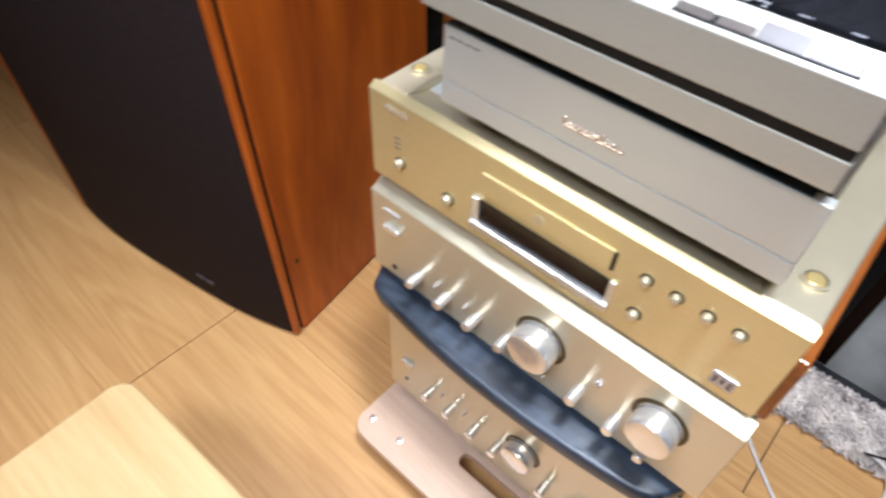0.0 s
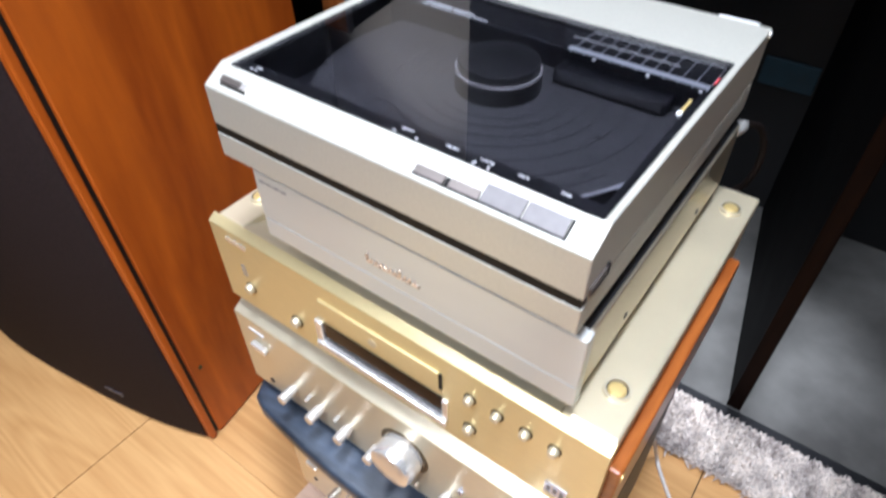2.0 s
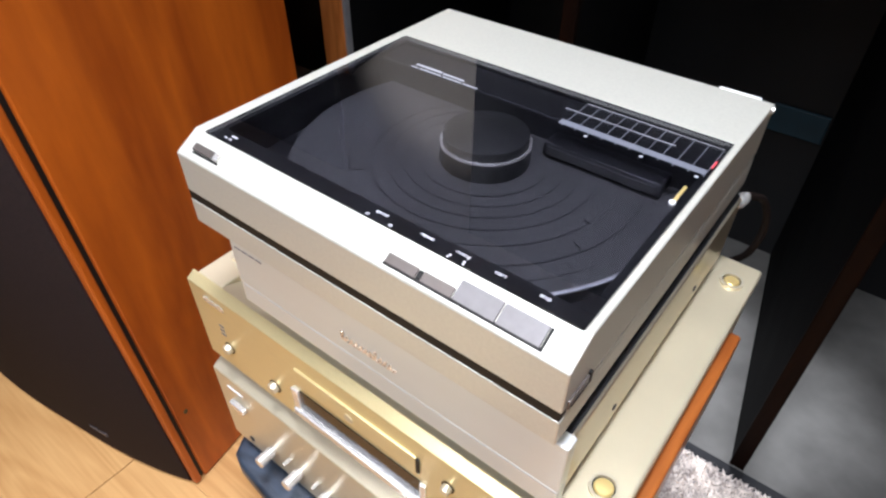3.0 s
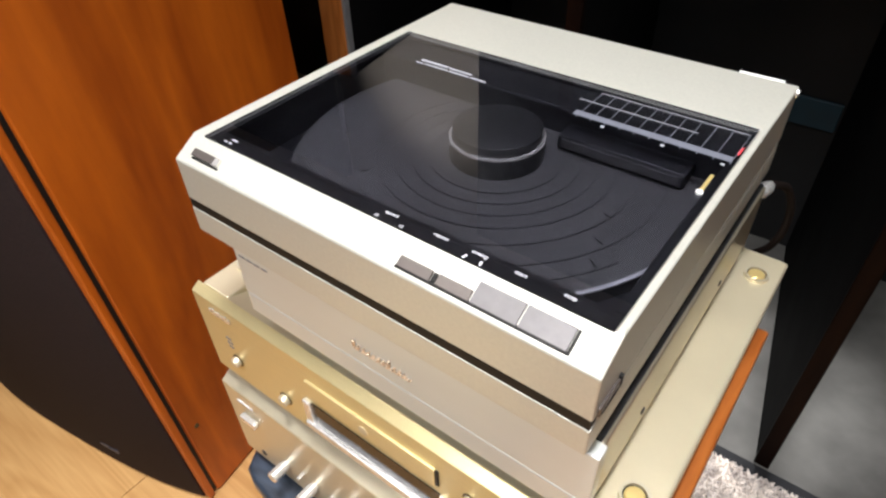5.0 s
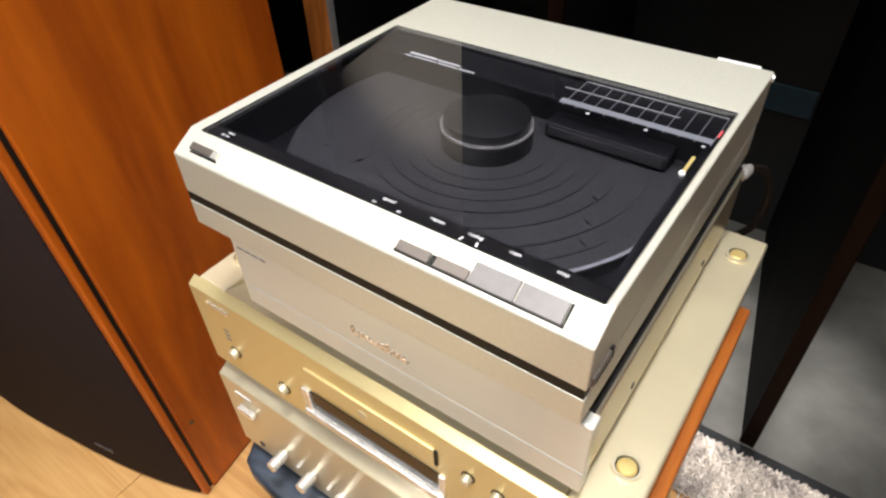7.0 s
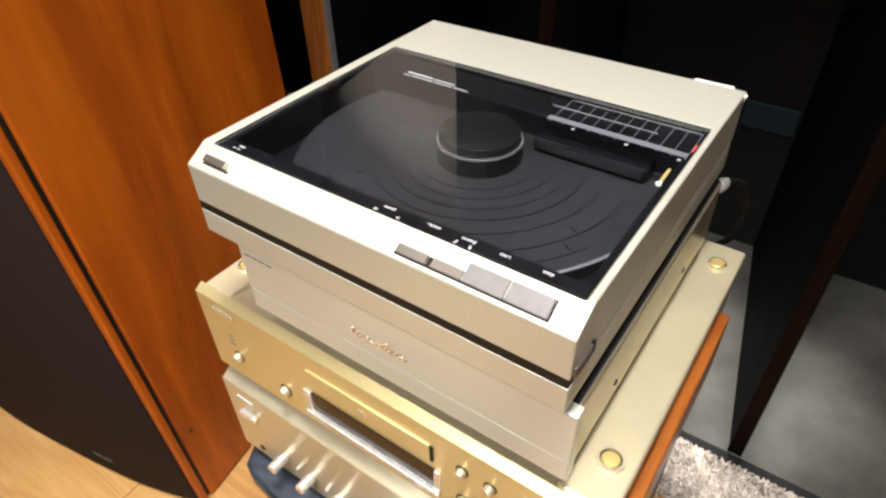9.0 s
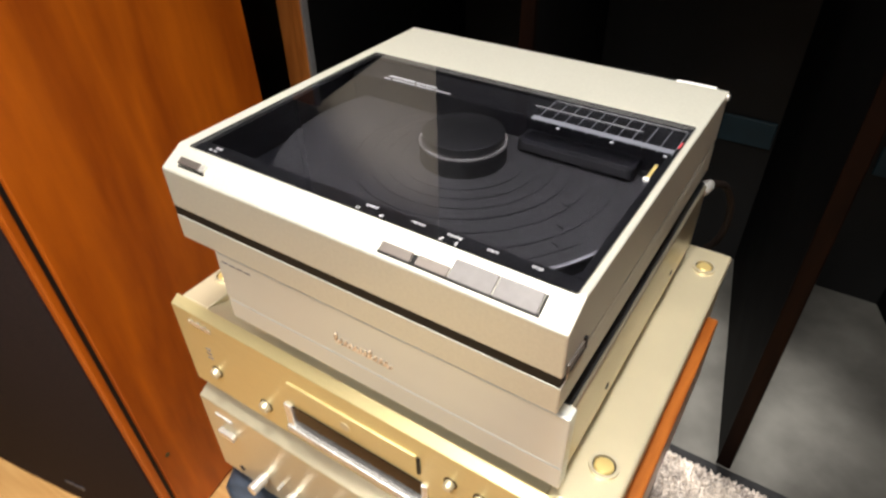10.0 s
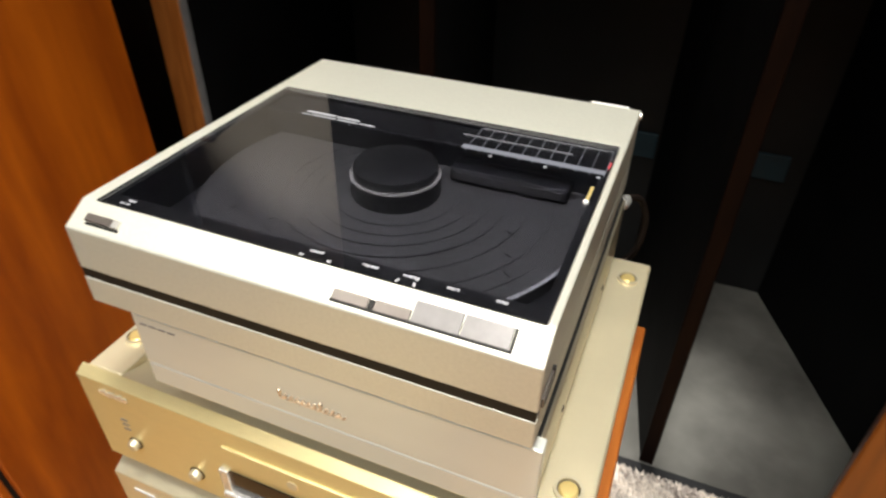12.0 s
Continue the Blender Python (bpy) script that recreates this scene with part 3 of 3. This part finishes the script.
part("top_edge", box(-0.1434, 0.1500, 0.0140, 0.0236, 0.7519, 0.7526), BLUE_STEEL, phono, "blue-grey top edge of the front plate")
part("lower_plate", box(-0.144, 0.162, 0.0134, 0.024, 0.680, 0.7015, 0.0012), SILVER_BOX, phono, "brushed silver lower strip")
for x in (-0.115, 0.135):
    for y in (0.06, 0.28):
        part("foot", lathe([(0.014, 0.6522), (0.014, 0.683)], 18, "z", (x, y, 0)), BLACK, phono)
part("panel_print", join(*[box(-0.138 + 0.0085 * k, -0.1315 + 0.0085 * k, 0.0126, 0.0131, 0.7430, 0.7442) for k in range(4)]), PRINT_GREY, phono, "small grey lettering")
for y in (0.095, 0.245):
    part("case_screw", lathe([(0.0028, -0.001), (0.0028, 0.0006), (0.0014, 0.0010)], 14, "z"), BLACK_STEEL, phono, "small dark screw").matrix_local = pose(0.160, y, 0.700, 0, 90, 0)
stroke = []
for k in range(110):
    u = k / 109
    tall = 0.0038 if u < 0.10 or 0.58 < u < 0.68 else 0.0019
    stroke.append((-0.022 + 0.051 * u + 0.0016 * math.cos(u * 69), 0.0122, 0.7205 + tall * math.sin(u * 69) + (tall - 0.0019) * 0.8))
part("script_emblem", tube(stroke, 0.0010, 6, 2), EMBLEM, phono, "raised polished script emblem")

# ---------------------------------------------------------------- turntable
tt = thing("turntable", "cream-silver linear turntable with a smoked window in its closed lid", "turntable")
W, TOP, SEAMZ = 0.1575, 0.842, 0.798


def lid_shell():
    """The lid as one shell with the window's opening through it and a sloping front."""
    bm = bmesh.new()
    xs, ys = (-W, -0.1465, 0.1525, W), (0.0, 0.0195, 0.2365, 0.315)
    top = {(i, k): bm.verts.new((x, y, 0.8305 if k == 0 else TOP)) for i, x in enumerate(xs) for k, y in enumerate(ys)}
    low = {(i, k): bm.verts.new((x, y, SEAMZ)) for i, x in enumerate(xs) for k, y in enumerate(ys)}
    cells = [(i, k) for i in range(3) for k in range(3) if (i, k) != (1, 1)]
    for i, k in cells:
        q = [(i, k), (i + 1, k), (i + 1, k + 1), (i, k + 1)]
        bm.faces.new([top[c] for c in q])
        bm.faces.new([low[c] for c in q[::-1]])
        for (a, b), (di, dk) in zip(((q[0], q[1]), (q[1], q[2]), (q[2], q[3]), (q[3], q[0])), ((0, -1), (1, 0), (0, 1), (-1, 0))):
            if (i + di, k + dk) not in cells:
                bm.faces.new((top[a], top[b], low[b], low[a]))
    return bm


lid = part("lid", lid_shell(), SILVER, tt, "cream-silver metal lid")
bv = lid.modifiers.new("edge", "BEVEL")
bv.width, bv.segments, bv.limit_method, bv.angle_limit = 0.0012, 2, "ANGLE", radians(25)
part("seam_strip", box(-W + 0.0004, W - 0.0008, 0.0004, 0.3140, 0.7906, SEAMZ - 0.0001), SEAM, tt, "dark seam under the lid")
base_shell = box(-W, W, 0, 0.315, 0.769, 0.7905, 0.0010)
part("base", base_shell, SILVER, tt, "cream-silver base")
part("side_trim", box(W - 0.0030, W - 0.0001, 0.008, 0.3130, 0.7907, 0.7962, 0.0004, 1), SILVER, tt, "cream-silver side lip of the base")
latch = part("lid_latch", box(W, W + 0.0016, 0.004, 0.026, 0.7988, 0.8060, 0.0006), BUTTON_DARK, tt, "small dark latch at the front corner")
part("latch_slot", join(box(W + 0.0016, W + 0.0020, 0.006, 0.024, 0.7998, 0.8012), box(W, W + 0.0018, 0.0262, 0.0285, 0.7985, 0.8075)), SEAM, latch, "black slot")
for x in (-0.12, 0.12):
    for y in (0.05, 0.27):
        part("foot", lathe([(0.02, 0.752), (0.022, 0.769)], 20, "z", (x, y, 0)), BLACK, tt)
part("deck", box(-0.1465, 0.1525, 0.0195, 0.2365, SEAMZ, 0.804), INNER, tt, "black deck under the window")
HX, HY = 0.005, 0.1485
clip_y0, clip_y1 = 0.0212, 0.2345


def disc(r, z0, z1, seg=96):
    """A disc under the window, cut off where the deck's well ends."""
    pts = []
    for k in range(seg):
        a = 2 * math.pi * k / seg
        pts.append((min(max(HX + r * math.cos(a), -0.1448), 0.1508), min(max(HY + r * math.sin(a), clip_y0), clip_y1)))
    clean = [p for i, p in enumerate(pts) if (p[0] - pts[i - 1][0]) ** 2 + (p[1] - pts[i - 1][1]) ** 2 > 1e-9]
    return extrude_outline(clean, z0, z1)


platter = part("platter", disc(0.146, 0.804, 0.814), PLATTER, tt, "dark grey rubber platter mat")


def arc_rib(r, a0, a1, w, z0, z1, seg=40):
    bm = bmesh.new()
    rows = []
    for k in range(seg + 1):
        a = radians(a0 + (a1 - a0) * k / seg)
        c, s = math.cos(a), math.sin(a)
        rows.append([bm.verts.new((HX + q * c, HY + q * s, z)) for q, z in ((r - w, z0), (r - w, z1), (r + w, z1), (r + w, z0))])
    for p, q in zip(rows, rows[1:]):
        for i in range(3):
            bm.faces.new((p[i], p[i + 1], q[i + 1], q[i]))
    return bm


for r, a0, a1 in ((0.048, 0, 360), (0.060, 0, 360), (0.072, 0, 360), (0.0845, 0, 360), (0.100, 205, 385), (0.118, 226, 375), (0.132, 228, 335)):
    part("mat_groove", arc_rib(r, a0, a1, 0.0005 if r in (0.0845, 0.118) else 0.00025, 0.8138, 0.8144, 72), GROOVE, platter)
part("platter_rim", arc_rib(0.1455, 290, 348, 0.0013, 0.8138, 0.8148), RIM, platter, "pale metal platter rim")
for ang, r in ((-12, 0.098), (-24, 0.112), (-31, 0.126), (228, 0.094), (215, 0.118)):
    a = radians(ang)
    bm = box(-0.0028, 0.0028, -0.0005, 0.0005, 0.8138, 0.8146)
    bmesh.ops.rotate(bm, verts=bm.verts, cent=(0, 0, 0), matrix=Matrix.Rotation(a, 3, "Z"))
    bmesh.ops.translate(bm, verts=bm.verts, vec=(HX + r * math.cos(a), HY + r * math.sin(a), 0))
    part("strobe_mark", bm, BLACK, platter)
hub = part("clamp_hub", lathe([(0.0335, 0.814), (0.0335, 0.8285), (0.0316, 0.8290), (0.0312, 0.8362), (0.0300, 0.8368), (0.004, 0.8370)], 56, "z", (HX, HY, 0)), BLACK, tt, "black record clamp hub", True)
part("hub_ring", ring_band(0.0317, 0.0338, 0.8286, 0.8300, (HX, HY), 56), CHROME, hub, "bright silver ring")
arm = part("arm_carriage", box(0.036, 0.128, 0.178, 0.198, 0.815, 0.826, 0.002), INNER, tt, "black tonearm carriage")
part("carriage_front", box(0.040, 0.124, 0.1768, 0.1779, 0.818, 0.824), PLATTER, arm, "grey carriage front strip")
part("arm_rail", box(-0.146, 0.152, 0.200, 0.236, 0.804, 0.834, 0.002), INNER, tt, "black rail cover")
part("window_band", box(-0.1462, 0.1522, 0.0200, 0.0340, 0.8365, 0.8375), BLACK, tt, "black band under the window edge")
part("window_border", box(0.1465, 0.1522, 0.0345, 0.236, 0.8365, 0.8375), BLACK, tt, "black border under the window")
part("window_border", box(-0.1462, -0.1415, 0.0345, 0.236, 0.8365, 0.8375), BLACK, tt, "black border under the window")
for x0, x1, y0, y1 in ((-0.1464, -0.1452, 0.0200, 0.2360), (0.1512, 0.1524, 0.0200, 0.2360), (-0.1450, 0.1510, 0.2350, 0.2363), (-0.1450, 0.1510, 0.0197, 0.0208)):
    part("well_liner", box(x0, x1, y0, y1, 0.8042, 0.8363), BLACK, tt, "black inner wall")
pane = part("window_pane", box(-0.1463, 0.1523, 0.0197, 0.2363, 0.8390, 0.8422), SMOKED, tt, "glossy smoked acrylic window")
pane.visible_shadow = False
PZ = 0.84245
for word, x, y in (("speed", 0.0145, 0.0262), ("repeat", 0.0490, 0.0262), ("cueing", 0.0740, 0.0265), ("start", 0.0990, 0.0260), ("stop", 0.1265, 0.0260)):
    lettering("lettering", word, 0.0038, pose(x, y + 0.0008, PZ), PRINT, tt, "white printed word")
for word, x in (("33", 0.0075), ("45", 0.0255)):
    lettering("lettering", word, 0.0031, pose(x, 0.0212, PZ), PRINT, tt, "white printed number")
part("cueing_mark", join(*[box(x - 0.0007, x + 0.0007, y - 0.0006, y + 0.0006, PZ, PZ + 0.0002) for x, y in ((0.0685, 0.0223), (0.0680, 0.0205), (0.0780, 0.0223), (0.0785, 0.0205))]), PRINT, tt, "small white cue marks")
part("power_print", join(box(-0.126, -0.120, 0.0262, 0.0276, PZ, PZ + 0.0002), box(-0.129, -0.126, 0.0225, 0.0238, PZ, PZ + 0.0002), box(-0.1245, -0.1215, 0.0225, 0.0238, PZ, PZ + 0.0002)), PRINT_DIM, tt, "small white lettering")
part("brand_print", join(box(-0.0995, -0.073, 0.1948, 0.1975, PZ, PZ + 0.0002), box(-0.071, -0.050, 0.1945, 0.1965, PZ, PZ + 0.0002), box(-0.101, -0.094, 0.1900, 0.1915, PZ, PZ + 0.0002),
                         box(-0.092, -0.070, 0.1903, 0.1918, PZ, PZ + 0.0002), box(-0.068, -0.050, 0.1903, 0.1918, PZ, PZ + 0.0002), box(-0.048, -0.034, 0.1903, 0.1918, PZ, PZ + 0.0002)), PRINT_DIM, tt, "white unreadable lettering")
grid = part("scale_band", box(0.042, 0.150, 0.1855, 0.1920, PZ, PZ + 0.0002), PRINT_GREY, tt, "grey printed scale band")
for k in range(11):
    x = 0.046 + 0.0104 * k
    part("scale_line", box(x - 0.0002, x + 0.0002, 0.1922, 0.2230, PZ, PZ + 0.0002), PRINT_GREY, grid)
    part("scale_tick", box(x - 0.0003, x + 0.0003, 0.1830, 0.1853, PZ, PZ + 0.0002), PRINT_GREY, grid)
part("scale_rule", join(box(0.036, 0.122, 0.2071, 0.2077, PZ + 0.0003, PZ + 0.0005), box(0.046, 0.150, 0.2231, 0.2236, PZ + 0.0003, PZ + 0.0005)), PRINT_DIM, grid, "pale horizontal scale line")
part("scale_number", join(*[box(x - 0.0012, x + 0.0012, 0.1795, 0.1815, PZ, PZ + 0.0002) for x in (0.0668, 0.1084, 0.1465)]), PRINT_DIM, grid, "tiny white marks under the scale")
part("scale_red", box(0.1503, 0.1515, 0.196, 0.206, PZ, PZ + 0.0002), PRINT_RED, grid, "red end mark")
ind = part("size_pointer", box(0.1445, 0.1468, 0.146, 0.165, PZ, PZ + 0.0010, 0.0003), BRASS, tt, "thin brass pointer")
part("pointer_dot", lathe([(0.0021, PZ), (0.0021, PZ + 0.0014), (0.0008, PZ + 0.0018)], 14, "z", (0.1455, 0.1435, 0)), WHITE_PLASTIC, ind, "white dot")

SA = math.atan2(TOP - 0.8305, 0.0195)


def slope_box(x0, x1, s0, s1, h0, h1, bev=0.0004):
    """A box on the sloping front strip: along x, up the slope and out of it."""
    bm = box(x0, x1, s0, s1, h0, h1, bev, 1)
    bmesh.ops.rotate(bm, verts=bm.verts, cent=(0, 0, 0), matrix=Matrix.Rotation(SA, 3, "X"))
    bmesh.ops.translate(bm, verts=bm.verts, vec=(0, 0, 0.8305))
    return bm


part("button_bed", join(slope_box(0.0355, 0.1398, 0.0028, 0.0050, -0.0004, 0.0007), slope_box(0.0585, 0.0615, 0.005, 0.0100, -0.0004, 0.0007), slope_box(0.1382, 0.1398, 0.005, 0.0165, -0.0004, 0.0007)), SEAM, tt, "dark gap round the buttons")
for x0, x1, s1, mat, what in ((0.0360, 0.0583, 0.0105, BUTTON_DARK, "taupe"), (0.0617, 0.0830, 0.0105, BUTTON_DARK, "taupe"), (0.0836, 0.1110, 0.0165, BUTTON, "grey"), (0.1116, 0.1380, 0.0165, BUTTON, "grey")):
    part("touch_button", slope_box(x0, x1, 0.0040, s1, 0.0, 0.0010), mat, tt, what + " rectangular button")
sw = part("power_button", slope_box(-0.1435, -0.1225, 0.0070, 0.0125, 0.0, 0.0030), BUTTON_DARK, tt, "taupe slide switch")
part("switch_tip", slope_box(-0.1224, -0.1175, 0.0070, 0.0125, 0.0, 0.0026), CHROME, sw, "pale switch end")
# dark strip paints the shade along the switch's lower side
part("switch_shade", slope_box(-0.1440, -0.1168, 0.0052, 0.0068, -0.0004, 0.0006), SEAM, sw, "dark strip for the shaded lower side of the switch")
part("lid_hinge", box(0.114, 0.147, 0.3152, 0.3178, 0.834, 0.8423, 0.0006), WHITE_PLASTIC, tt, "white rear hinge clip")
part("hinge_pin", lathe([(0.003, 0), (0.003, 0.0025), (0.0015, 0.003)], 14, "z"), CHROME, tt).matrix_local = pose(W - 0.001, 0.311, 0.838, 0, 90, 0)

# ---------------------------------------------------------------- cables
plug = thing("audio_cable", "dark audio cable with a metal plug behind the turntable", "cable")
part("plug", lathe([(0.005, 0), (0.0062, 0.004), (0.0062, 0.014), (0.004, 0.020)], 18, "z"), CHROME, plug, "bright metal plug", True).matrix_local = pose(0.156, 0.322, 0.741, -90, 0, -12)
part("lead", tube([(0.160, 0.341, 0.741), (0.172, 0.362, 0.730), (0.181, 0.372, 0.70), (0.177, 0.374, 0.66), (0.150, 0.380, 0.60), (0.13, 0.385, 0.4), (0.12, 0.39, 0.1), (0.11, 0.40, 0.004)], 0.0036), WIRE_DARK, plug)
tagged(part("power_cable", tube([(0.14, 0.40, 0.30), (0.19, 0.41, 0.12), (0.205, 0.445, 0.02), (0.225, 0.425, 0.005), (0.283, 0.362, 0.004), (0.347, 0.312, 0.004), (0.400, 0.332, 0.004),
                                 (0.440, 0.385, 0.004), (0.458, 0.450, 0.006), (0.440, 0.486, 0.022), (0.405, 0.495, 0.024)], 0.0033), WIRE_PALE, None, "", True), "pale grey power cable lying in a loop on the floor", "cable")
tagged(part("thin_cable", tube([(0.405, 0.486, 0.028), (0.47, 0.515, 0.028), (0.53, 0.530, 0.026), (0.62, 0.56, 0.024), (0.75, 0.58, 0.022)], 0.0022), WIRE_DARK, None, "", True), "thin dark cable lying over the rug", "cable")

# ---------------------------------------------------------------- rug
rug = tagged(part("rug", box(0.02, 1.3, 0.482, 0.603, 0.0, 0.008), RUG_BASE), "shaggy mottled grey-beige rug along the threshold", "rug")
rng = np.random.default_rng(5)
verts, faces = [], []
for k in range(17000):
    x, y = rng.uniform(0.02, 0.80), rng.uniform(0.478, 0.604)
    hgt, wd, a = rng.uniform(0.010, 0.022), rng.uniform(0.0012, 0.0024), rng.uniform(0, 6.28)
    lx, ly = rng.normal(0, 0.008), rng.normal(0, 0.008) - (0.004 if y < 0.49 else 0)
    i = len(verts)
    for q in range(3):
        verts.append((x + wd * math.cos(a + 2.09 * q), y + wd * math.sin(a + 2.09 * q), 0.004))
    for q in range(3):
        verts.append((x + lx * 0.6 + wd * 0.9 * math.cos(a + 2.09 * q), min(y + ly * 0.6 + wd * 0.9 * math.sin(a + 2.09 * q), 0.606), hgt * 0.75))
    verts.append((x + lx, min(y + ly, 0.607), hgt))
    for q in range(3):
        r = (q + 1) % 3
        faces += [(i + q, i + r, i + 3 + r, i + 3 + q), (i + 3 + q, i + 3 + r, i + 6)]
me = bpy.data.meshes.new("pile")
me.from_pydata(verts, [], faces)
me.materials.append(RUG)
pile = new("shag", me)
pile.parent = rug
tagged(pile, "shaggy grey and beige pile", "", "", "stuff")

# ---------------------------------------------------------------- floor planks
PW, PL = 0.303, 0.894


def plank_mesh(x0, x1, y0, y1):
    return finish("plank", box(x0 + 0.0010, x1 - 0.0010, y0 + 0.0002, y1 - 0.0002, -0.006, 0.0, 0.0005, 1), FLOOR_WOOD)


whole = plank_mesh(-PL / 2, PL / 2, -PW / 2, PW / 2)
for row in range(-9, 2):
    y = -0.003 + PW * (row + 0.5)
    off = 0.0 if row % 2 else 0.447
    for col in range(-4, 5):
        x = -0.610 + off + PL * (col + 0.5)
        x0, x1, y0 = max(-PL / 2, -2.598 - x), min(PL / 2, 2.598 - x), max(-PW / 2, -2.498 - y)
        if x1 - x0 > 0.02:
            cut = (x1 - x0) < PL - 0.001 or y0 > -PW / 2
            p = new("plank", plank_mesh(x0, x1, y0, PW / 2) if cut else whole)
            p.parent = floor
            p.location = (x, y, 0)
